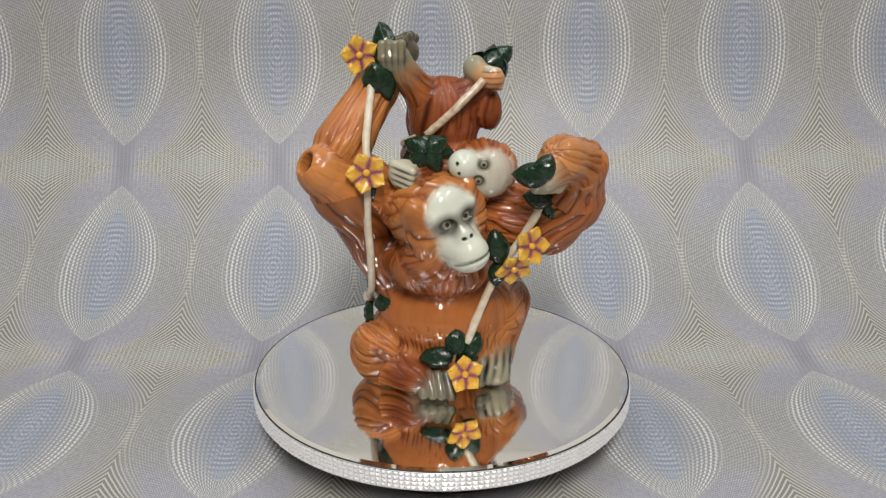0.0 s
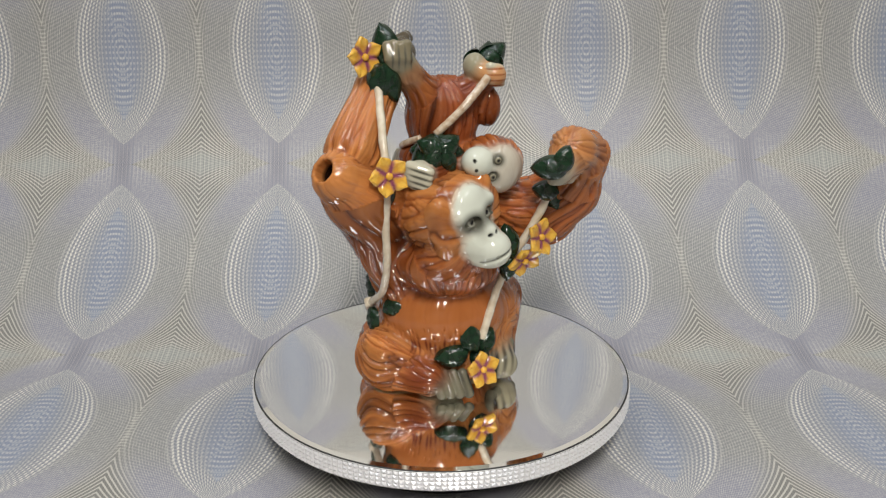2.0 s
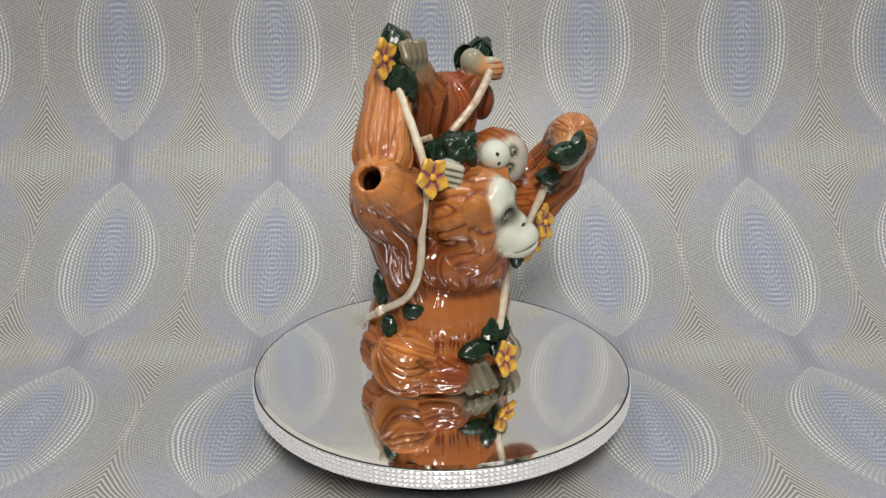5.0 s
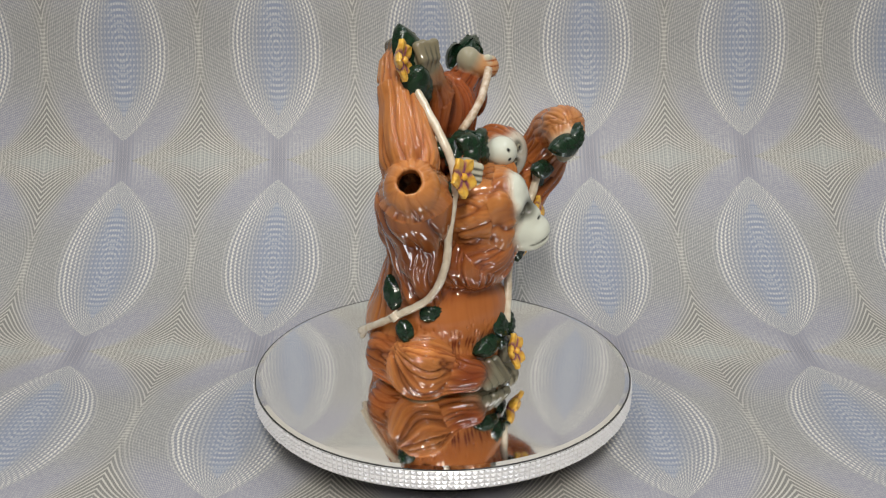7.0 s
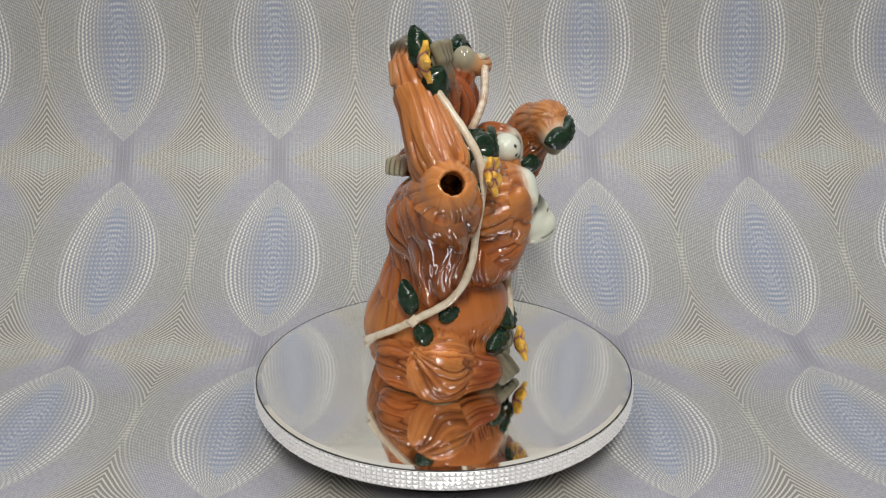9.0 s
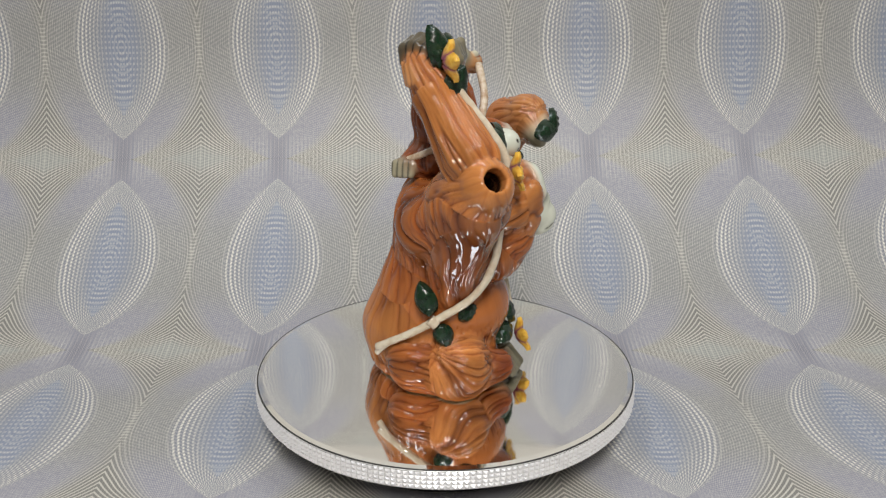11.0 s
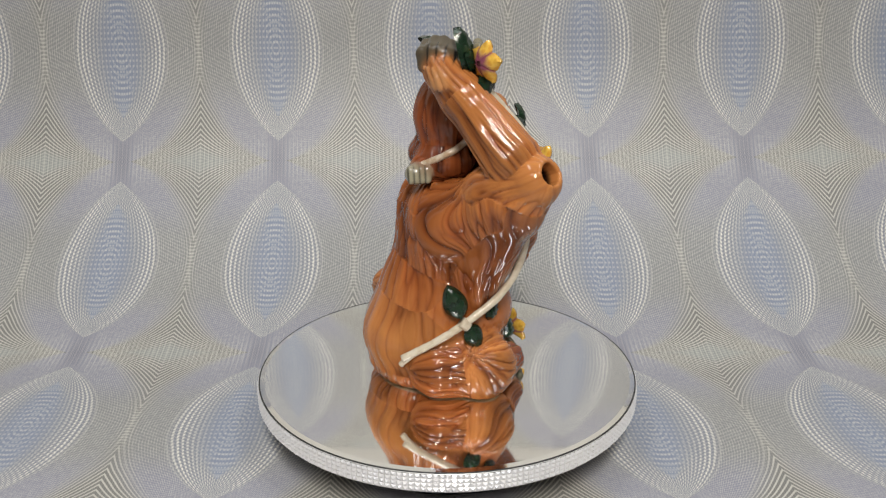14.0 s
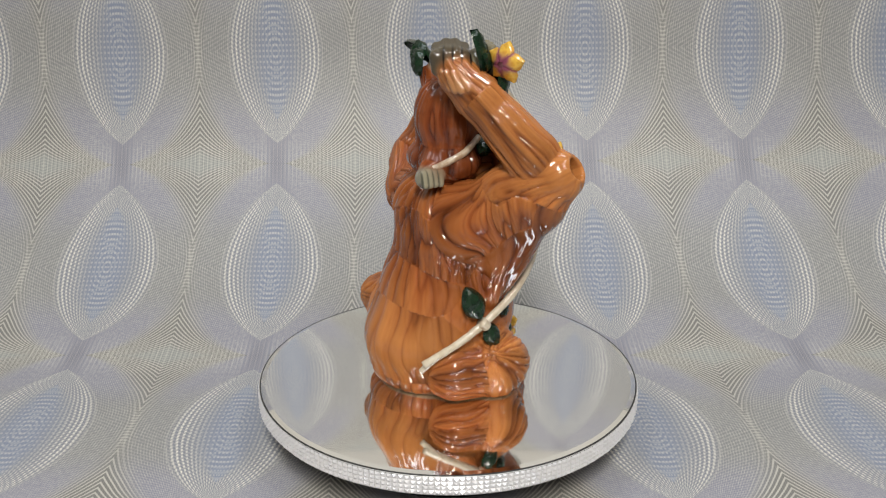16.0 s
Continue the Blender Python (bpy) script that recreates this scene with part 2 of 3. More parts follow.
# ---- the turntable ----
def turntable():
    top = tagged(new("turntable"), "round mirrored turntable with a band of clear crystals, turning slowly", "turntable")
    shift = pose(-0.005, 0.001, 0) @ Matrix.Diagonal((1.0142, 1.0142, 1, 1))
    m, r = MIRROR, 0.15
    part("mirror_top", lathe("mirror_top", [(0.0, m), (0.1443, m), (0.1478, m - 0.0008), (0.1478, m - 0.004), (0.0, m - 0.004)], MIRROR_GLASS, smooth=False),
         top, "bevelled round mirror plate", shift)
    # black ring added to draw the dark gap at the mirror's edge
    part("gap_ring", lathe("gap_ring", [(0.1479, m - 0.005), (0.1479, m - 0.0010), (0.1484, m - 0.0006), (0.1489, m - 0.0010), (0.1490, m - 0.0024), (0.1480, m - 0.005)], BLACK),
         top, "thin dark edge round the mirror", shift)
    part("rim", lathe("rim", [(0.1470, m - 0.006), (0.1482, m - 0.0014), (0.1491, m - 0.0014), (0.1493, m - 0.0016), (0.1493, m - 0.0018), (0.1488, m - 0.0020), (0.1488, m - 0.0154), (0.1491, m - 0.0155), (0.1489, m - 0.0159), (0.13, m - 0.0161), (0.13, m - 0.006)], SILVER, closed=True, smooth=False),
         top, "silver plastic rim", shift)
    verts, faces, rows, cols = [], [], 4, 228
    pitch = 0.0034
    for j in range(rows):
        z = m - 0.0037 - pitch * j
        for i in range(cols):
            a0 = 2 * math.pi * (i + 0.5) / cols
            w = 2 * math.pi / cols * 0.47
            b = len(verts)
            tilt, lean = random.uniform(-0.4, 0.4), random.uniform(-0.4, 0.4)
            for rad, sc in ((0.1486, 1.0), (0.1489, 0.96), (0.1503, 0.12)):
                for da, dz in ((-1, -1), (1, -1), (1, 1), (-1, 1)):
                    off = 1 - sc
                    a = a0 + (da * sc + tilt * off) * w
                    verts.append((rad * math.cos(a), rad * math.sin(a), z + (dz * sc + lean * off) * pitch * 0.47))
            for q in (0, 4):
                for e in range(4):
                    f = (e + 1) % 4
                    faces.append((b + q + e, b + q + f, b + q + 4 + f, b + q + 4 + e))
            faces.append((b + 8, b + 9, b + 10, b + 11))
    tagged(part("crystal_band", mesh_of("crystal_band", verts, faces, CRYSTAL, False), top, "rows of small square cut crystals", shift), kind="stuff")
    part("drive_plate", lathe("drive_plate", [(0.0, m - 0.0162), (0.112, m - 0.0162), (0.112, 0.016), (0.0, 0.016)], BLACK), top, "dark plastic underside", shift)
    part("base", lathe("base", [(0.0, 0.016), (0.098, 0.016), (0.104, 0.012), (0.106, -0.002), (0.0, -0.002)], BLACK), top, "black plastic foot", shift)
    return top


# ---- modelling clay: rounded solids that melt into one another ----
ORANGE, RUST, AMBER, TAN = (0.325, 0.110, 0.032), (0.22, 0.062, 0.020), (0.43, 0.175, 0.054), (0.42, 0.22, 0.10)
PALE, ASH, SOOT, DARK = (0.50, 0.53, 0.47), (0.25, 0.235, 0.17), (0.07, 0.07, 0.055), (0.012, 0.012, 0.012)
BONE = (0.40, 0.39, 0.31)
CLAW = (0.125, 0.120, 0.088)
FIST = (0.070, 0.058, 0.040)
PAW = (0.155, 0.138, 0.092)
MAROON = (0.13, 0.028, 0.012)


def lattice(p, seed):
    """Smooth value noise in -1..1 at an array of points."""
    i = np.floor(p).astype(np.int64)
    f = p - i
    f = f * f * (3 - 2 * f)
    out = np.zeros(len(p))
    for dx in (0, 1):
        for dy in (0, 1):
            for dz in (0, 1):
                n = (i[:, 0] + dx) * 73856093 ^ (i[:, 1] + dy) * 19349663 ^ (i[:, 2] + dz) * 83492791 ^ seed * 2654435
                n = (n ^ (n >> 13)) * 1274126177 & 0x7FFFFFFF
                n = ((n ^ (n >> 16)) & 0xFFFF) / 32767.5 - 1
                w = (f[:, 0] if dx else 1 - f[:, 0]) * (f[:, 1] if dy else 1 - f[:, 1]) * (f[:, 2] if dz else 1 - f[:, 2])
                out += w * n
    return out


class Clay:
    def __init__(self, lo, hi, cell):
        self.lo, self.cell = np.array(lo), cell
        self.shape = tuple(int(round((b - a) / cell)) + 1 for a, b in zip(lo, hi))
        self.d = np.full(self.shape, 0.02, np.float32)
        self.solids, self.paints = [], []

    def lay(self, dist, lo, hi, k, colour, hair=0.0, flow=None, cut=False, girth=0.03):
        """Adds (or cuts away) the solid with that distance function, melted in over k metres."""
        a = np.maximum(((np.array(lo) - k - 0.004 - self.lo) / self.cell).astype(int), 0)
        b = np.minimum(((np.array(hi) + k + 0.004 - self.lo) / self.cell).astype(int) + 2, self.shape)
        if (b <= a).any():
            return
        axes = [self.lo[i] + self.cell * np.arange(a[i], b[i]) for i in range(3)]
        grid = np.stack(np.meshgrid(*axes, indexing="ij"), -1).reshape(-1, 3)
        sub = (slice(a[0], b[0]), slice(a[1], b[1]), slice(a[2], b[2]))
        old = self.d[sub]
        d = dist(grid).reshape(old.shape).astype(np.float32)
        if cut:
            h = np.clip(0.5 - 0.5 * (old + d) / k, 0, 1)
            self.d[sub] = old * (1 - h) - d * h + k * h * (1 - h)
        else:
            h = np.clip(0.5 + 0.5 * (old - d) / k, 0, 1)
            self.d[sub] = old * (1 - h) + d * h - k * h * (1 - h)
        self.solids.append((dist, k, colour, hair, flow, cut, girth))

    def limb(self, a, b, ra, rb, colour=ORANGE, k=0.008, hair=0.0009, flow=None, cut=False):
        """A tapering round limb from a to b. The hair runs along it, unless flow gives (pole, axis)."""
        a, b = np.array(a, float), np.array(b, float)
        ab, r = b - a, max(ra, rb)
        ll = float(ab @ ab) + 1e-12

        def dist(p):
            t = np.clip((p - a) @ ab / ll, 0, 1)
            return np.linalg.norm(p - a - t[:, None] * ab, axis=1) - (ra + (rb - ra) * t)

        self.lay(dist, np.minimum(a, b) - r, np.maximum(a, b) + r, k, colour, hair, flow or (a, ab), cut, (ra + rb) / 2 + 0.004)

    def lump(self, c, r, turn=(0, 0, 0), colour=ORANGE, k=0.008, hair=0.0009, flow=None, cut=False):
        """An ellipsoid, turned by degrees."""
        c, r = np.array(c, float), np.array(r, float)
        m = np.array(Euler([radians(x) for x in turn]).to_matrix())

        def dist(p):
            q = (p - c) @ m
            n = np.linalg.norm(q / r, axis=1)
            g = np.linalg.norm(q / (r * r), axis=1) + 1e-9
            return n * (n - 1) / g

        big = float(r.max())
        self.lay(dist, c - big, c + big, k, colour, hair, flow or (c, np.array((0, 0, 1.0))), cut, float(r.mean()))

    def paint(self, c, r, colour, soft=0.3, turn=(0, 0, 0)):
        """Airbrushes an ellipsoid of colour on the surface."""
        m = np.array(Euler([radians(x) for x in turn]).to_matrix())
        self.paints.append((np.array(c, float), np.array(r, float), m, np.array(colour), soft))

    def bake(self, name, mat):
        d, cell = self.d, self.cell
        inside = d < 0
        count = np.zeros(tuple(n - 1 for n in self.shape), np.int8)
        for dx in (0, 1):
            for dy in (0, 1):
                for dz in (0, 1):
                    count += inside[dx:self.shape[0] - 1 + dx, dy:self.shape[1] - 1 + dy, dz:self.shape[2] - 1 + dz]
        mixed = (count > 0) & (count < 8)
        cells = np.argwhere(mixed)
        index = np.full(mixed.shape, -1, np.int32)
        index[mixed] = np.arange(len(cells))
        total, weight = np.zeros((len(cells), 3)), np.zeros(len(cells))
        corner = [np.array((x, y, z)) for x in (0, 1) for y in (0, 1) for z in (0, 1)]
        for i, a in enumerate(corner):
            for b in corner[i + 1:]:
                if np.abs(a - b).sum() != 1:
                    continue
                da, db = d[tuple((cells + a).T)], d[tuple((cells + b).T)]
                cross = (da < 0) != (db < 0)
                t = np.where(cross, da / np.where(cross, da - db, 1), 0)
                total += np.where(cross[:, None], a + t[:, None] * (b - a), 0)
                weight += cross
        pos = self.lo + cell * (cells + total / weight[:, None])
        quads = []
        for axis in range(3):
            u, v = (axis + 1) % 3, (axis + 2) % 3
            lo_s, hi_s = [slice(1, -1)] * 3, [slice(1, -1)] * 3
            lo_s[axis], hi_s[axis] = slice(0, -1), slice(1, None)
            first, second = inside[tuple(lo_s)], inside[tuple(hi_s)]
            for flip, hit in ((False, first & ~second), (True, ~first & second)):
                base = np.argwhere(hit) + 1
                base[:, axis] -= 1
                ring = []
                for su, sv in ((-1, -1), (0, -1), (0, 0), (-1, 0)):
                    c = base.copy()
                    c[:, u] += su
                    c[:, v] += sv
                    ring.append(index[tuple(c.T)])
                q = np.stack(ring, 1)
                quads.append(q[:, ::-1] if flip else q)
        quads = np.concatenate(quads)
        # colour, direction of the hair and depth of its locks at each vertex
        best = np.full(len(pos), 0.02)
        colour, flow, hair = np.zeros((len(pos), 3)), np.zeros((len(pos), 3)), np.zeros(len(pos))
        for dist, k, c, h, (pole, axis), cut, girth in self.solids:
            near = dist(pos)
            if cut:
                continue
            w = np.clip(0.5 + 0.5 * (best - near) / k, 0, 1)
            best = best * (1 - w) + near * w - k * w * (1 - w)
            colour += w[:, None] * (np.array(c) - colour)
            hair += w * (h - hair)
            n = np.array(axis, float) / np.linalg.norm(axis)
            q = pos - np.array(pole)
            s = q @ n
            ring = q - s[:, None] * n
            ring = ring / (np.linalg.norm(ring, axis=1)[:, None] + 0.004) * girth
            wave = 0.0030 * np.sin(s * 120 + ring @ np.array((70.0, 50.0, 60.0)))
            f = ring + n * (s * 0.06)[:, None] + wave[:, None] * np.cross(n, (0.3, 0.5, 0.8))
            sharp = w > 0.5
            flow[sharp] = f[sharp]
        for c, r, m, tone, soft in self.paints:
            w = np.clip((1 + soft - np.linalg.norm(((pos - c) @ m) / r, axis=1)) / (2 * soft), 0, 1)
            w = w * w * (3 - 2 * w)
            colour += w[:, None] * (tone - colour)
            hair *= 1 - 0.6 * w
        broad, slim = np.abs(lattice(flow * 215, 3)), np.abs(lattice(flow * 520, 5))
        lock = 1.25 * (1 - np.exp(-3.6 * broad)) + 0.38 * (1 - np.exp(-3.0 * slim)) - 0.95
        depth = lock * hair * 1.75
        # Grooves are darkened in the colour: pooled glaze, and the shade between locks.
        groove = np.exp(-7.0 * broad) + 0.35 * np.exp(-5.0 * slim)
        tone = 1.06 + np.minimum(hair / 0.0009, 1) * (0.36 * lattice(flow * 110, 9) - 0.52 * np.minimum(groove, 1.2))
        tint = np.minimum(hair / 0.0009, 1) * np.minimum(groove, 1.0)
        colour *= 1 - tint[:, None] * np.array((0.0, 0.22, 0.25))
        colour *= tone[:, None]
        me = bpy.data.meshes.new(name)
        me.vertices.add(len(pos))
        me.loops.add(quads.size)
        me.polygons.add(len(quads))
        me.vertices.foreach_set("co", pos.astype(np.float32).ravel())
        me.loops.foreach_set("vertex_index", quads.ravel().astype(np.int32))
        me.polygons.foreach_set("loop_start", np.arange(0, quads.size, 4, dtype=np.int32))
        me.update(calc_edges=True)
        me.validate()
        normal = np.zeros(len(pos) * 3, np.float32)
        me.vertices.foreach_get("normal", normal)
        pos = pos + normal.reshape(-1, 3) * depth[:, None]
        pos[:, 2] = np.maximum(pos[:, 2], 0.0004)
        me.vertices.foreach_set("co", pos.astype(np.float32).ravel())
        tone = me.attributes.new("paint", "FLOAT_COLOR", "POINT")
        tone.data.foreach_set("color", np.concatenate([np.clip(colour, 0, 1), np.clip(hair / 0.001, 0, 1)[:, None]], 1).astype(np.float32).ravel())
        run = me.attributes.new("flow", "FLOAT_VECTOR", "POINT")
        run.data.foreach_set("vector", flow.astype(np.float32).ravel())
        me.materials.append(mat)
        me.shade_smooth()
        me.update()
        return me


FACE = np.array((0.5, -0.855, -0.05))      # the way the mother looks
SIDE = np.array((0.830, 0.485, 0.276))     # her left
UP = np.array((-0.238, -0.139, 0.961))     # her head leans to her right
NOSE = np.array((0.0093, -0.070, 0.1425))
YAW, LEAN = 30.3, -16


def from_nose(side, out, up):
    return NOSE + SIDE * side + FACE * out + UP * up


BELLY = ((-0.006, -0.006, 0.058), (0.0500, 0.0440, 0.036))     # middle and half sizes


def fringe(c):
    """Pointed locks combed into the lower edge of the smooth belly."""
    (cx, cy, cz), (rx, ry, rz) = BELLY

    def skin(a, z):
        w = math.sqrt(max(1 - ((z - cz) / rz) ** 2, 0.05))
        return cx + rx * w * math.sin(a), cy - ry * w * math.cos(a), z

    for i in range(40):
        a = radians(-100 + 5.0 * i + random.uniform(-1.4, 1.4))
        top, low = 0.054 + random.uniform(-0.004, 0.005), 0.033 + random.uniform(-0.002, 0.002)
        bend = a + random.uniform(-0.02, 0.05)
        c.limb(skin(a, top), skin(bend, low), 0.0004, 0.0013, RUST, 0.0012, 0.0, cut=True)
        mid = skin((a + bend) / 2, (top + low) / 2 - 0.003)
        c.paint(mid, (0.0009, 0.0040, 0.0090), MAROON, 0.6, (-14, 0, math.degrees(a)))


def mother(cell):
    c = Clay((-0.128, -0.108, -0.003), (0.132, 0.088, 0.282), cell)
    # seat, hips, belly, back
    c.lump((-0.003, 0.012, 0.036), (0.054, 0.056, 0.046), hair=0.0005, colour=AMBER, flow=((0, 0.01, 0.2), (0, 0.25, 1)))
    c.lump((0.0, 0.012, 0.012), (0.052, 0.050, 0.02), hair=0.0009, colour=ORANGE)
    c.lump(BELLY[0], BELLY[1], hair=0.0001, colour=ORANGE, k=0.004)
    c.lump((0.000, 0.019, 0.078), (0.044, 0.030, 0.034), k=0.022, hair=0.0009, colour=ORANGE, flow=((0, 0.01, 0.2), (0, 0.25, 1)))
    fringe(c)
    c.lump((-0.004, 0.004, 0.120), (0.050, 0.036, 0.044), k=0.014, hair=0.0017, flow=((0, 0, 0.2), (0.0, 0.1, 1)))
    c.lump((0.0, 0.004, 0.135), (0.052, 0.032, 0.030), hair=0.0017, flow=((0, 0, 0.2), (0.0, 0.1, 1)))
    # legs
    c.limb((0.040, 0.0, 0.05), (0.048, 0.037, 0.053), 0.018, 0.017, AMBER, k=0.016, hair=0.0010)
    c.limb((0.050, 0.018, 0.052), (0.037, -0.012, 0.018), 0.0165, 0.013, RUST)
    c.limb((0.037, -0.012, 0.018), (0.037, -0.031, 0.014), 0.013, 0.012, ASH, hair=0.0)
    c.lump((-0.052, -0.018, 0.025), (0.026, 0.025, 0.026), k=0.005, colour=AMBER, hair=0.0013, flow=((-0.075, 0.0, 0.045), (0.75, -0.6, -0.3)))
    c.limb((-0.052, -0.020, 0.020), (-0.026, -0.044, 0.015), 0.019, 0.013, ORANGE, k=0.006, hair=0.0011)
    c.limb((-0.024, -0.042, 0.012), (-0.008, -0.047, 0.010), 0.011, 0.009, ASH, k=0.004, hair=0.0)
    c.limb((-0.048, 0.015, 0.022), (-0.05, -0.012, 0.022), 0.022, 0.022, ORANGE, k=0.006, hair=0.0009)
    for i in range(4):
        c.limb((-0.022 + 0.0070 * i, -0.046 - 0.0010 * i, 0.019), (-0.019 + 0.0070 * i, -0.0555 - 0.0008 * i, 0.006), 0.0040, 0.0040, CLAW, k=0.0008, hair=0.0)
        c.limb((0.027 + 0.0062 * i, -0.030 + 0.0036 * i, 0.025), (0.025 + 0.0064 * i, -0.040 + 0.0036 * i, 0.0085), 0.0046, 0.0046, CLAW, k=0.0008, hair=0.0)
        # dark lines paint the shade into the gaps between the toes
        c.paint((-0.0170 + 0.0070 * i, -0.0530 - 0.0010 * i, 0.013), (0.0018, 0.012, 0.010), DARK, 0.6, (0, 0, 20))
        c.paint((0.0292 + 0.0063 * i, -0.0365 + 0.0036 * i, 0.0175), (0.0018, 0.012, 0.011), DARK, 0.6, (0, 12, 0))
    # spout arm
    c.limb((-0.036, 0.0, 0.135), (-0.072, -0.028, 0.157), 0.029, 0.0225, ORANGE, k=0.012, hair=0.0016, flow=((-0.06, -0.02, 0.2), (0.15, 0.1, 1)))
    c.limb((-0.074, -0.032, 0.156), (-0.044, -0.012, 0.088), 0.022, 0.018, ORANGE, k=0.010, hair=0.0015, flow=((-0.025, 0.0, 0.2), (0.05, 0.1, 1)))
    c.limb((-0.066, -0.026, 0.162), (-0.0895, -0.0430, 0.1790), 0.025, 0.0188, AMBER, k=0.014, hair=0.0003)
    c.limb((-0.0765, -0.029, 0.193), (-0.053, -0.001, 0.230), 0.0205, 0.0150, AMBER, k=0.0035, hair=0.0013)
    c.limb((-0.053, -0.001, 0.230), (-0.041, 0.011, 0.246), 0.0150, 0.0135, AMBER, k=0.006, hair=0.0008)
    # fist round the vine, its knuckles turned outwards
    c.lump((-0.033, 0.012, 0.254), (0.0115, 0.0125, 0.011), colour=FIST, k=0.004, hair=0.0)
    for i in range(4):
        x, y = -0.0335 - 0.0026 * (i - 1.5), 0.0130 - 0.0057 * (i - 1.5)
        knuckle = (x - 0.0050, y + 0.0023, 0.2605 - 0.0011 * (i - 1.5) ** 2)
        c.limb((x - 0.0055, y + 0.0025, 0.2490), knuckle, 0.0038, 0.0046, FIST, k=0.0028, hair=0.0)
        c.limb(knuckle, (x + 0.0040, y - 0.0018, 0.2660 - 0.0013 * (i - 1.5) ** 2), 0.0042, 0.0040, FIST, k=0.0028, hair=0.0)
        # the gap beside each knuckle gets its shade as dark colour
        c.paint((x - 0.0090, y - 0.0010, 0.2580), (0.0070, 0.0008, 0.0080), DARK, 0.6, (0, 0, -25))
    for i in range(16):
        a = 2 * math.pi * i / 16
        c.limb((-0.047 + 0.0128 * math.cos(a), 0.006 + 0.0128 * math.sin(a), 0.238), (-0.041 + 0.0122 * math.cos(a + 0.1), 0.012 + 0.0122 * math.sin(a + 0.1), 0.2500), 0.0026, 0.0007, TAN, k=0.002, hair=0.0003)
    c.limb((-0.107, -0.0555, 0.1915), (-0.066, -0.026, 0.162), 0.0080, 0.0065, RUST, k=0.003, cut=True)
    # handle arm
    c.limb((0.028, -0.002, 0.135), (0.074, -0.008, 0.130), 0.026, 0.024, ORANGE, k=0.010, hair=0.0013)
    c.limb((0.074, -0.008, 0.132), (0.092, -0.016, 0.150), 0.026, 0.0225, ORANGE, k=0.008, hair=0.0013)
    c.limb((0.092, -0.016, 0.150), (0.094, -0.034, 0.180), 0.022, 0.0185, ORANGE, k=0.008, hair=0.0013)
    c.limb((0.094, -0.034, 0.180), (0.080, -0.050, 0.190), 0.0185, 0.0165, AMBER, k=0.008, hair=0.0008)
    c.limb((0.080, -0.050, 0.189), (0.067, -0.061, 0.180), 0.0155, 0.011, TAN, k=0.006, hair=0.0003)
    for i in range(4):
        c.limb((0.066 + 0.0050 * i, -0.066 + 0.003 * i, 0.186), (0.060 + 0.0058 * i, -0.064 + 0.0035 * i, 0.172 - 0.001 * i), 0.0042, 0.0036, BONE, k=0.005, hair=0.0)
    # chest ruff, neck, head
    c.lump((-0.010, -0.029, 0.103), (0.041, 0.030, 0.023), (8, 10, 0), colour=ORANGE, k=0.006, hair=0.0012)
    away = (tuple(NOSE), tuple(FACE + UP * 0.65))
    c.lump(from_nose(-0.002, -0.038, 0.004), (0.033, 0.032, 0.029), (0, LEAN, YAW), AMBER, 0.004, 0.0011, away)
    c.lump(from_nose(-0.002, -0.034, -0.024), (0.035, 0.027, 0.026), (0, LEAN, YAW), ORANGE, 0.006, 0.0011, away)
    for e in (-1, 1):
        c.lump(from_nose(0.0215 * e, -0.021, 0.004), (0.0105, 0.012, 0.026), (0, LEAN, YAW), AMBER, 0.004, 0.0011, away)
    c.lump(from_nose(-0.001, -0.025, 0.0225), (0.021, 0.014, 0.009), (0, LEAN, YAW), AMBER, 0.004, 0.0011, away)
    c.lump(from_nose(-0.001, -0.016, 0.007), (0.0205, 0.014, 0.0235), (10, LEAN, YAW), PALE, 0.003, 0.0)
    c.limb(from_nose(0.0, -0.016, -0.012), from_nose(0.001, 0.0015, -0.0170), 0.0185, 0.0138, PALE, 0.004, 0.0)
    c.lump(from_nose(0.001, -0.003, -0.0225), (0.0150, 0.0145, 0.0085), (0, LEAN, YAW), PALE, 0.003, 0.0)
    c.limb(from_nose(0, -0.009, 0.012), from_nose(0, 0.0015, -0.001), 0.0050, 0.0062, PALE, 0.006, 0.0)
    c.limb(from_nose(-0.015, -0.009, 0.0135), from_nose(0.015, -0.009, 0.0135), 0.0045, 0.0045, PALE, 0.005, 0.0)
    for e in (-0.0078, 0.0078):
        c.lump(from_nose(e, -0.0025, 0.0075), (0.0058, 0.0062, 0.0042), (0, LEAN, YAW), PALE, 0.002, 0.0, cut=True)
        c.lump(from_nose(e, -0.0085, 0.0075), (0.0047, 0.0042, 0.0042), (0, LEAN, YAW), SOOT, 0.0008, 0.0)
        c.limb(from_nose(e - 0.005, -0.0045, 0.0045), from_nose(e + 0.005, -0.0045, 0.0045), 0.0011, 0.0011, PALE, 0.0015, 0.0)
        c.lump(from_nose(e * 0.38, 0.0080, -0.002), (0.0018, 0.003, 0.0012), (0, LEAN, YAW), PALE, 0.001, 0.0, cut=True)
    for i in range(9):
        a, b = (radians(-72 + 16 * j) for j in (i, i + 1))
        c.limb(from_nose(0.001 + 0.0160 * math.sin(a), 0.000 + 0.0150 * math.cos(a), -0.0180 - 0.003 * (1 - math.cos(a))),
               from_nose(0.001 + 0.0160 * math.sin(b), 0.000 + 0.0150 * math.cos(b), -0.0180 - 0.003 * (1 - math.cos(b))), 0.0017, 0.0017, PALE, 0.0012, 0.0, cut=True)
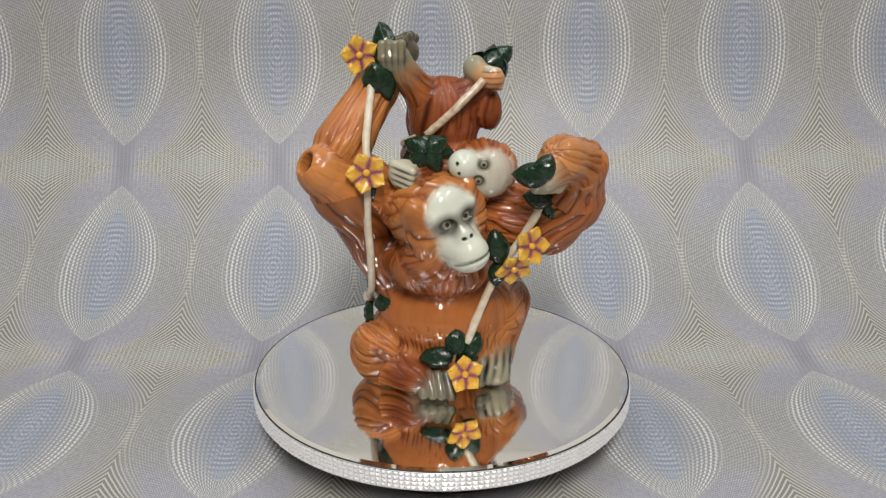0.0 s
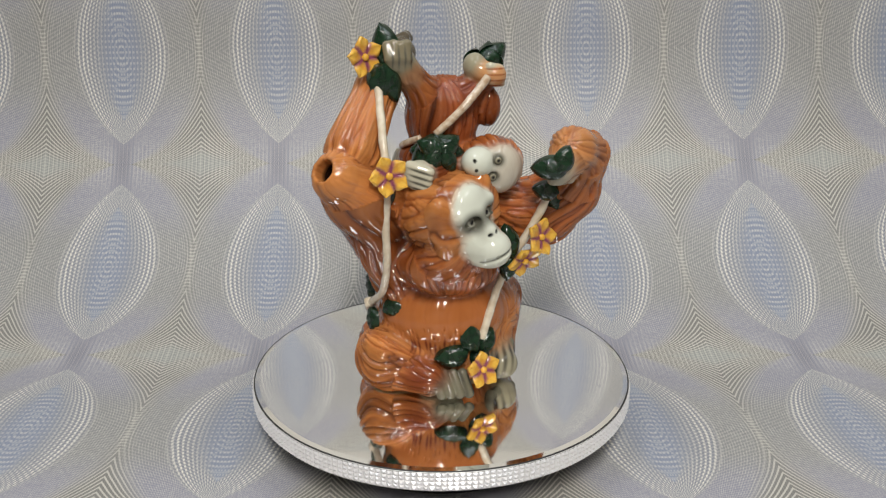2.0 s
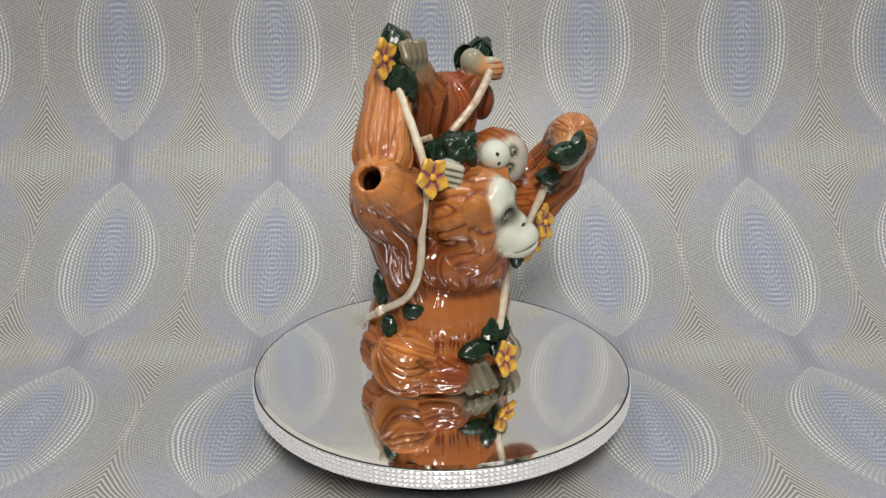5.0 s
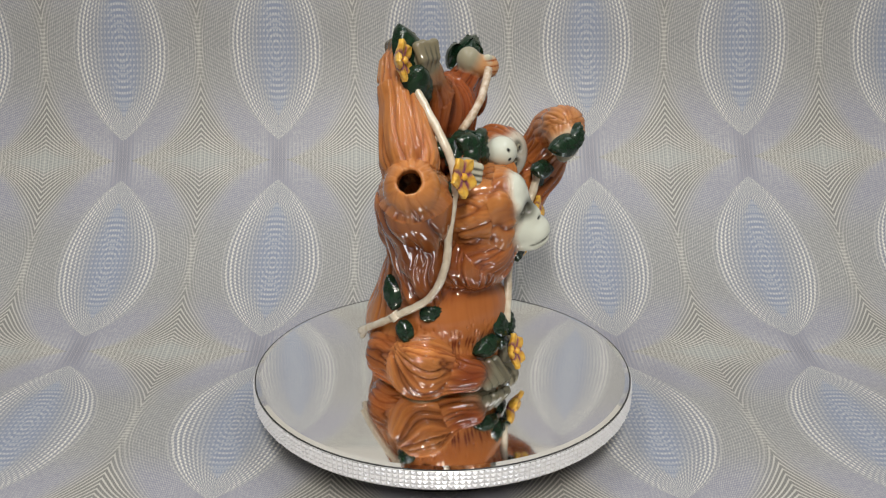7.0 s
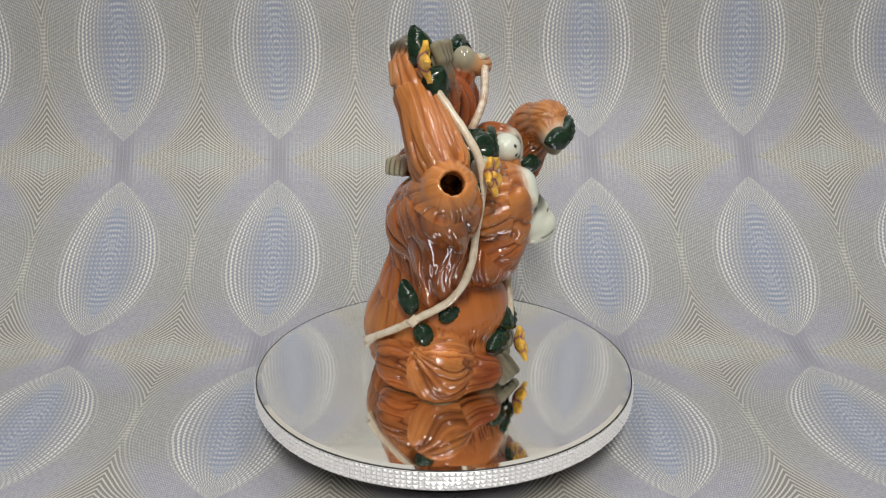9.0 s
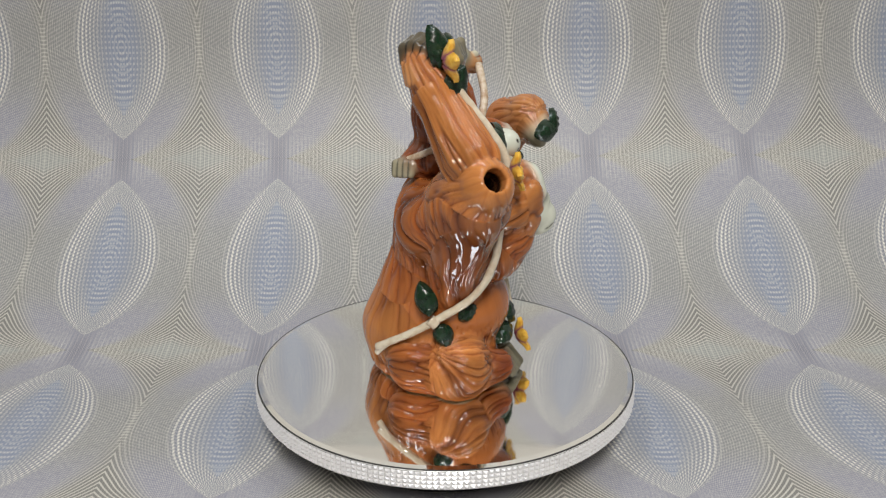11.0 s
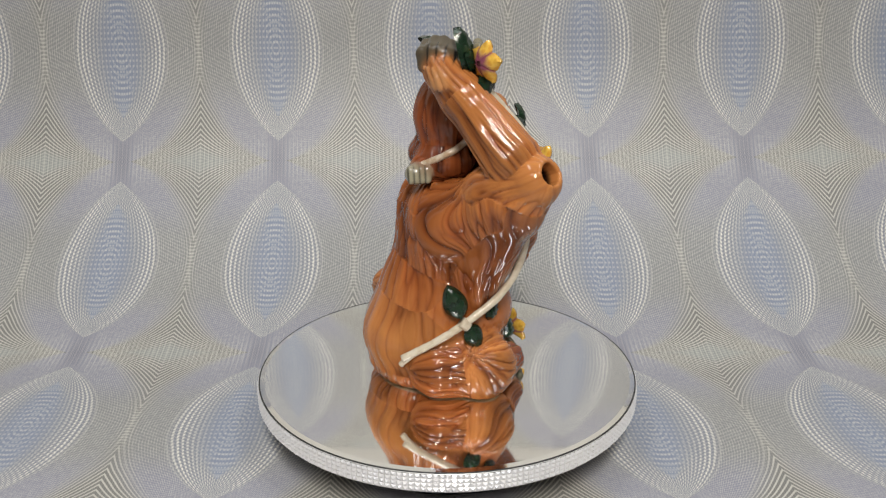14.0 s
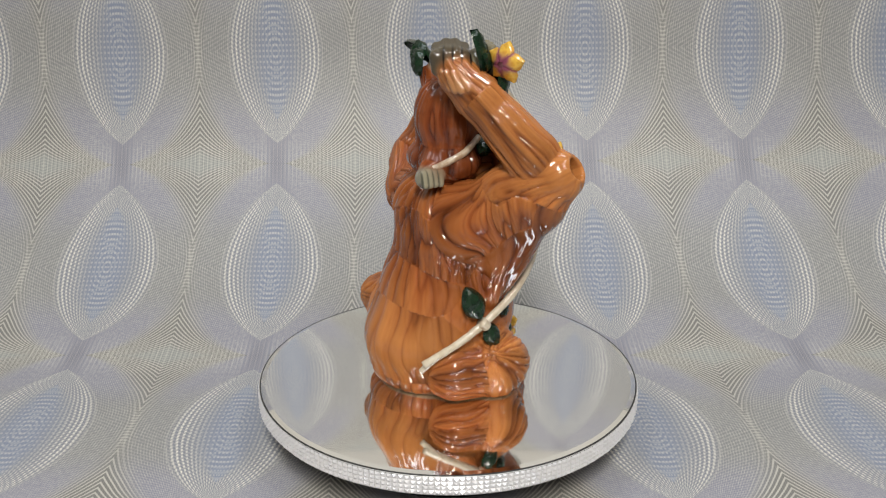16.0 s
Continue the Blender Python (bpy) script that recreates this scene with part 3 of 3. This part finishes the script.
        c.paint(from_nose(0.001 + 0.0160 * math.sin(a), 0.000 + 0.0150 * math.cos(a), -0.0182 - 0.003 * (1 - math.cos(a))), (0.0028, 0.0032, 0.0009), SOOT, 0.5, (0, LEAN, YAW))
    for e in (-0.0078, 0.0078):
        c.paint(from_nose(e, -0.005, 0.0075), (0.0104, 0.012, 0.0078), SOOT, 0.5, (0, LEAN, YAW))
        c.paint(from_nose(e, -0.0043, 0.0075), (0.0034, 0.004, 0.0029), (0.22, 0.22, 0.185), 0.2, (0, LEAN, YAW))
        c.paint(from_nose(e, -0.0043, 0.0075), (0.0018, 0.004, 0.0018), DARK, 0.2, (0, LEAN, YAW))
        c.paint(from_nose(e * 0.38, 0.0072, -0.002), (0.0019, 0.004, 0.0013), DARK, 0.3, (0, LEAN, YAW))
    # shade inside the spout hole, painted on as near-black
    c.paint((-0.083, -0.0385, 0.1745), (0.0108, 0.0108, 0.0108), (0.016, 0.007, 0.004), 0.2)
    c.paint((-0.0915, -0.0443, 0.1805), (0.0088, 0.0088, 0.0088), (0.016, 0.007, 0.004), 0.15)
    c.paint((-0.008, -0.03, 0.086), (0.05, 0.03, 0.008), RUST, 0.8)
    c.paint((0.063, -0.064, 0.177), (0.012, 0.013, 0.011), BONE, 0.5)
    c.paint((0.060, -0.060, 0.172), (0.010, 0.012, 0.008), ASH, 0.6)
    c.paint((-0.014, -0.058, 0.010), (0.014, 0.014, 0.012), CLAW, 0.4)
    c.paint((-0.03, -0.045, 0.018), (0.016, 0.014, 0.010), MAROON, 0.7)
    c.paint((0, 0, 0), (0.3, 0.3, 0.0016), (0.42, 0.34, 0.24), 0.3)
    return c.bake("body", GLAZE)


def baby(cell):
    c = Clay((-0.062, -0.072, 0.140), (0.062, 0.055, 0.285), cell)
    down = ((0, 0, 0.3), (0.1, 0, 1))
    c.lump((-0.004, 0.002, 0.207), (0.0275, 0.024, 0.031), colour=RUST, hair=0.001, flow=down)
    c.lump((-0.003, 0.004, 0.178), (0.033, 0.026, 0.016), colour=RUST, hair=0.001)
    c.limb((-0.016, -0.002, 0.222), (-0.030, -0.008, 0.240), 0.0145, 0.010, ORANGE, 0.006)
    c.limb((-0.031, -0.008, 0.241), (-0.038, -0.007, 0.252), 0.0102, 0.0112, PAW, 0.004, 0.0)
    c.limb((0.008, 0.0, 0.221), (0.024, 0.0, 0.233), 0.0145, 0.0105, RUST, 0.006)
    c.lump((0.030, 0.0, 0.214), (0.0095, 0.011, 0.015), colour=RUST, k=0.005)
    c.lump((0.019, -0.004, 0.245), (0.0088, 0.009, 0.0095), colour=ASH, k=0.003, hair=0.0)
    c.limb((0.024, -0.008, 0.241), (0.032, -0.012, 0.239), 0.008, 0.0085, TAN, 0.003, 0.0)
    for i in range(4):
        c.limb((0.0275 + 0.0006 * i, -0.0150, 0.2460 - 0.0036 * i), (0.0355 + 0.0004 * i, -0.0135, 0.2440 - 0.0036 * i), 0.0030, 0.0028, BONE, 0.0014, 0.0)
        c.limb((-0.0475 + 0.0046 * i, -0.0120 - 0.0010 * i, 0.2630 + 0.001 * (i % 2)), (-0.0470 + 0.0044 * i, -0.0165, 0.2545), 0.0035, 0.0035, PAW, 0.0018, 0.0)
        c.limb((-0.0470 + 0.0044 * i, -0.0165, 0.2545), (-0.0460 + 0.0042 * i, -0.0150, 0.2470), 0.0033, 0.0028, PAW, 0.0012, 0.0)
        c.limb((-0.0390 + 0.0010 * i, -0.0440, 0.1840 - 0.0044 * i), (-0.0260 - 0.0008 * i, -0.0500, 0.1800 - 0.0038 * i), 0.0038, 0.0034, BONE, 0.0009, 0.0)
        c.limb((-0.0310, 0.0205 + 0.0042 * i, 0.1745), (-0.0340, 0.0208 + 0.0040 * i, 0.1672), 0.0028, 0.0026, ASH, 0.0008, 0.0)
        # shade between the fingers and toes, put into the colour as thin lines
        c.paint((-0.0320, -0.0500, 0.1805 - 0.0045 * i), (0.010, 0.007, 0.0010), SOOT, 0.5, (0, 18, 0))
        c.paint((-0.0350, 0.0227 + 0.0041 * i, 0.1705), (0.006, 0.0007, 0.009), SOOT, 0.5)
        c.paint((-0.0448 + 0.0045 * i, -0.0170, 0.2550), (0.0008, 0.006, 0.0075), SOOT, 0.5)
        c.paint((0.0310, -0.0185, 0.2445 - 0.0041 * i), (0.008, 0.005, 0.0007), RUST, 0.5)
    # arms
    c.limb((0.004, -0.020, 0.178), (-0.020, -0.036, 0.178), 0.011, 0.010, RUST, 0.006)
    c.lump((-0.032, -0.0415, 0.1765), (0.0115, 0.0085, 0.0105), colour=BONE, k=0.003, hair=0.0)
    c.limb((-0.020, 0.000, 0.174), (-0.022, 0.022, 0.172), 0.012, 0.010, RUST, 0.005)
    c.lump((-0.026, 0.029, 0.170), (0.009, 0.0075, 0.0075), colour=ASH, k=0.003, hair=0.0)
    # head lies on its side, muzzle to its right
    away = ((0.022, -0.05, 0.18), (0.0, -1.0, 0.1))
    c.lump((0.026, -0.026, 0.176), (0.024, 0.021, 0.0225), colour=ORANGE, k=0.005, hair=0.0009, flow=away)
    c.lump((0.029, -0.038, 0.176), (0.0170, 0.0105, 0.0175), (0, 0, 12), PALE, 0.003, 0.0)
    c.lump((0.011, -0.042, 0.183), (0.0118, 0.0115, 0.0112), (0, 0, 12), PALE, 0.004, 0.0)
    for x, z in ((0.0248, 0.1845), (0.0210, 0.1725)):
        c.lump((x, -0.0485, z), (0.0042, 0.0045, 0.0042), colour=PALE, k=0.0015, hair=0.0, cut=True)
        c.lump((x, -0.0455, z), (0.0032, 0.0030, 0.0032), colour=SOOT, k=0.0006, hair=0.0)
        c.paint((x, -0.046, z), (0.0050, 0.006, 0.0050), SOOT, 0.55)
        c.paint((x, -0.048, z), (0.0024, 0.004, 0.0024), ASH, 0.2)
        c.paint((x, -0.048, z), (0.0014, 0.004, 0.0014), DARK, 0.3)
    for x, z in ((0.006, 0.1865), (0.0072, 0.1795)):
        c.paint((x, -0.0525, z), (0.0013, 0.004, 0.0015), DARK, 0.3)
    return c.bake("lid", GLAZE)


def tube(name, points, radius, mat, n=10):
    """A knobbly stem through the given points."""
    p = [Vector(q) for q in points]
    path = []
    for i in range(len(p) - 1):
        a, b, c, d = p[max(i - 1, 0)], p[i], p[i + 1], p[min(i + 2, len(p) - 1)]
        for j in range(8):
            t = j / 8
            path.append(0.5 * (2 * b + (c - a) * t + (2 * a - 5 * b + 4 * c - d) * t * t + (3 * b - a - 3 * c + d) * t ** 3))
    path.append(p[-1])
    verts, faces = [], []
    side = None
    for i, q in enumerate(path):
        t = (path[min(i + 1, len(path) - 1)] - path[max(i - 1, 0)]).normalized()
        side = (side - t * side.dot(t)).normalized() if side else t.orthogonal().normalized()
        other = t.cross(side)
        for j in range(n):
            a = 2 * math.pi * j / n
            r = radius * (1 + 0.16 * noise.noise((q * 160 + Vector((math.cos(a), math.sin(a), 0)) * 0.8)))
            verts.append(q + side * (r * math.cos(a)) + other * (r * math.sin(a)))
    for i in range(len(path) - 1):
        for j in range(n):
            k = (j + 1) % n
            faces.append((i * n + j, i * n + k, (i + 1) * n + k, (i + 1) * n + j))
    faces += [tuple(range(n))[::-1], tuple((len(path) - 1) * n + j for j in range(n))]
    return mesh_of(name, verts, faces, mat)


def facing(at, normal, tip):
    """A pose whose z is the normal and whose y leans to the tip."""
    z = Vector(normal).normalized()
    y = Vector(tip)
    y = (y - z * y.dot(z)).normalized()
    m = Matrix((y.cross(z), y, z)).transposed().to_4x4()
    m.translation = Vector(at)
    return m


def leaf_mesh(name, length, width, thick=0.0056, curl=0.22):
    """A thick pointed leaf with a furrowed midrib and raised veins, its middle at the origin."""
    nu, nv, verts, faces = 16, 9, [], []
    for s in (1, -1):
        for i in range(nu + 1):
            t = i / nu
            w = width * 0.5 * (math.sin(math.pi * t ** 0.8) ** 0.62 if 0 < t < 1 else 0.0)
            for j in range(nv):
                u = -1 + 2 * j / (nv - 1)
                fold = 0.0006 * math.cos((t * 4.0 - abs(u) * 1.1) * 2 * math.pi) * (1 - u * u) - 0.0013 * math.exp(-(u * 4.5) ** 2) * math.sin(math.pi * t)
                z = curl * width * u * u * -1 + s * thick * 0.5 * math.sqrt(max(1 - u * u, 0)) * math.sin(math.pi * min(t + 0.03, 1)) ** 0.5 + (fold if s > 0 else 0) - curl * 1.2 * length * (t - 0.45) ** 2
                verts.append((u * w, (t - 0.5) * length, z))
    m = (nu + 1) * nv
    for i in range(nu):
        for j in range(nv - 1):
            a = i * nv + j
            faces.append((a, a + 1, a + nv + 1, a + nv))
            faces.append((m + a, m + a + nv, m + a + nv + 1, m + a + 1))
    return mesh_of(name, verts, faces, LEAF)


def petal_mesh():
    nu, nv, verts, faces = 10, 7, [], []
    for s in (1, -1):
        for i in range(nu + 1):
            t = i / nu
            w = 0.0064 * (0.42 + 0.58 * math.sin(math.pi * t ** 0.8)) * min(1.0, ((1 - t) * 3.6)) ** 0.6
            for j in range(nv):
                u = -1 + 2 * j / (nv - 1)
                z = 0.0040 * s * math.sqrt(max(1 - u * u, 0)) * (1 - 0.5 * t) - (0.0018 * math.exp(-(u * 3.5) ** 2) if s > 0 else 0) + 0.0042 * math.sin(t * 2.2) * t
                verts.append((u * w, 0.002 + t * 0.0128, z))
    m = (nu + 1) * nv
    for i in range(nu):
        for j in range(nv - 1):
            a = i * nv + j
            faces.append((a, a + 1, a + nv + 1, a + nv))
            faces.append((m + a, m + a + nv, m + a + nv + 1, m + a + 1))
    return mesh_of("petal", verts, faces, PETAL)


def ball_mesh(name, r, mat, flat=1.0):
    bm = bmesh.new()
    bmesh.ops.create_icosphere(bm, subdivisions=2, radius=r)
    for v in bm.verts:
        v.co.z *= flat
    me = bpy.data.meshes.new(name)
    bm.to_mesh(me)
    bm.free()
    me.materials.append(mat)
    me.shade_smooth()
    return me


def teapot(cell):
    pot = tagged(new("teapot"), "glossy ceramic teapot, orange mother ape carrying a baby", "teapot")
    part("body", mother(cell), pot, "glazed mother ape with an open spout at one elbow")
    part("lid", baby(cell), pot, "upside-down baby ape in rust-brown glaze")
    # stems
    part("vine", tube("vine", [(-0.055, -0.014, 0.240), (-0.056, -0.024, 0.228), (-0.058, -0.0465, 0.200), (-0.0567, -0.053, 0.180), (-0.058, -0.052, 0.160), (-0.058, -0.049, 0.140), (-0.057, -0.044, 0.110),
                               (-0.058, -0.030, 0.085), (-0.062, -0.004, 0.066), (-0.061, 0.018, 0.052), (-0.0545, 0.044, 0.036)], 0.0030, VINE), pot, "cream twining vine stem")
    part("vine", tube("vine", [(0.068, -0.036, 0.160), (0.065, -0.036, 0.146), (0.053, -0.036, 0.124), (0.040, -0.036, 0.104), (0.031, -0.037, 0.086), (0.022, -0.043, 0.066), (0.014, -0.048, 0.046)], 0.0032, VINE), pot, "cream twining vine stem")
    part("twig", tube("twig", [(-0.016, -0.026, 0.201), (0.004, -0.0265, 0.219), (0.025, -0.0185, 0.239)], 0.0030, TWIG), pot, "cream twig held by the baby")
    part("twig", tube("twig", [(-0.024, -0.014, 0.196), (-0.034, 0.004, 0.187), (-0.026, 0.028, 0.175)], 0.0026, TWIG), pot, "cream twig held by the baby")
    part("knot", tube("knot", [(-0.0625, -0.0035, 0.0620), (-0.0632, 0.0010, 0.0665)], 0.0044, VINE), pot, "cream knot where the vine branches")
    part("vine", tube("vine", [(-0.0575, 0.034, 0.042), (-0.0545, 0.040, 0.036), (-0.0520, 0.045, 0.030)], 0.0024, VINE), pot, "short forked end of the vine")
    # leaves: middle, outward way, way of the tip, size
    small, large = leaf_mesh("leaf", 0.0205, 0.0155), leaf_mesh("leaf", 0.027, 0.018)
    broad = leaf_mesh("leaf", 0.034, 0.022)
    for me, at, normal, tip in (
            (broad, (-0.049, -0.006, 0.262), (-0.5, -0.9, 0.2), (-0.15, 0.3, 1)), (small, (-0.050, -0.008, 0.255), (-0.2, -1, 0.2), (-0.7, 0, 0.7)),
            (broad, (-0.057, -0.018, 0.235), (-0.6, -0.8, -0.1), (-0.35, 0.1, -1)), (large, (-0.046, -0.020, 0.236), (0.1, -1, 0), (0.35, 0, -1)),
            (large, (-0.062, -0.050, 0.164), (-0.6, -0.8, 0), (-0.5, 0.1, -1)),
            (small, (-0.049, -0.027, 0.069), (-0.5, -0.9, 0.1), (1, -0.2, 0.3)), (small, (-0.064, -0.010, 0.053), (-1, -0.3, 0.1), (0, -0.4, -1)),
            (large, (-0.062, 0.006, 0.081), (-1, 0.1, 0.1), (0, 0.4, 1)),
            (large, (0.037, 0.004, 0.254), (0.1, -0.8, 0.6), (0.7, 0.2, 0.5)), (small, (0.030, 0.012, 0.252), (-0.3, 0.8, 0.5), (-0.3, 0.3, -0.8)), (small, (0.040, 0.008, 0.247), (0.6, 0.5, 0.3), (0.5, 0.2, -0.8)), (small, (0.022, 0.016, 0.246), (0, 1, 0.2), (-0.3, 0.3, -0.8)),
            (broad, (-0.022, -0.033, 0.191), (-0.3, -0.9, 0.4), (-0.8, -0.1, -0.5)), (broad, (-0.010, -0.033, 0.192), (0.2, -0.9, 0.4), (0.9, 0.2, -0.3)),
            (broad, (-0.016, -0.038, 0.187), (0, -1, 0.3), (0.1, -0.3, -1)), (small, (-0.026, -0.020, 0.190), (-0.6, -0.6, 0.5), (-0.6, 0.5, -0.2)),
            (small, (-0.0240, -0.0400, 0.1960), (-0.4, -1, 0.3), (-0.9, 0.1, 0.4)), (small, (-0.0080, -0.0405, 0.1965), (0.3, -1, 0.3), (0.8, 0.1, 0.6)),
            (small, (-0.0095, -0.0430, 0.1850), (0.3, -1, 0), (0.5, -0.1, -1)), (small, (-0.0225, -0.0430, 0.1850), (-0.3, -1, 0), (-0.5, -0.1, -1)),
            (large, (0.054, -0.071, 0.184), (-0.4, -0.8, 0.3), (-0.8, -0.1, 0.1)), (small, (0.065, -0.075, 0.190), (-0.1, -1, 0.2), (0.4, 0, 1)),
            (large, (0.077, -0.034, 0.147), (0.2, -1, 0.1), (0.5, 0, -1)), (small, (0.062, -0.046, 0.159), (-0.3, -1, 0.2), (-1, 0, 0.2)),
            (large, (0.036, -0.046, 0.121), (0.1, -1, 0), (-0.2, 0, 1)), (small, (0.037, -0.044, 0.099), (0.1, -1, 0), (-0.2, 0, -1)),
            (large, (0.006, -0.050, 0.050), (0.1, -1, 0.3), (-0.2, 0, 1)), (large, (-0.010, -0.050, 0.035), (-0.2, -1, 0.4), (-1, 0, -0.1)),
            (small, (0.020, -0.049, 0.044), (0.3, -1, 0.2), (0.6, 0, 1)), (small, (0.016, -0.045, 0.030), (0.5, -0.8, 0.2), (1, 0.3, 0))):
        part("leaf", me, pot, "dark green glazed leaf", facing(at, normal, tip))
    petal, heart, cup = petal_mesh(), ball_mesh("flower_centre", 0.0028, YELLOW), ball_mesh("calyx", 0.0068, PURPLE, 0.3)
    for at, normal, spin in (((-0.0650, -0.0115, 0.2556), (0.42, -0.88, 0.1), 10), ((-0.0575, -0.0575, 0.1817), (0.12, -0.95, 0.15), 20), ((0.0595, -0.041, 0.1215), (0.45, -0.85, 0.2), 50),
                             ((0.0475, -0.042, 0.106), (0.25, -0.85, -0.45), 30), ((0.0115, -0.0565, 0.0246), (0.32, -0.9, 0.25), 0)):
        m = facing(at, normal, (0, 0, 1))
        flower = part("flower", cup, pot, "yellow five-petalled flower with purple throat", m)
        for i in range(5):
            part("petal", petal, flower, "", pose(0, 0, 0.0006, 0, 0, spin + 72 * i))
        part("flower_centre", heart, flower, "", pose(0, 0, 0.0035))
    return pot


TURNTABLE = turntable()
TEAPOT = teapot(CELL)


def motions():
    spin = [(t, RATE * t) for t in (0, 2, 4, 6, 8, 10, 12, 14, 16)]
    walk(TURNTABLE, [(t, pose(0, 0, 0, 0, 0, a)) for t, a in spin])
    walk(TEAPOT, [(t, pose(0, 0, MIRROR, 0, 0, a)) for t, a in spin])


motions()
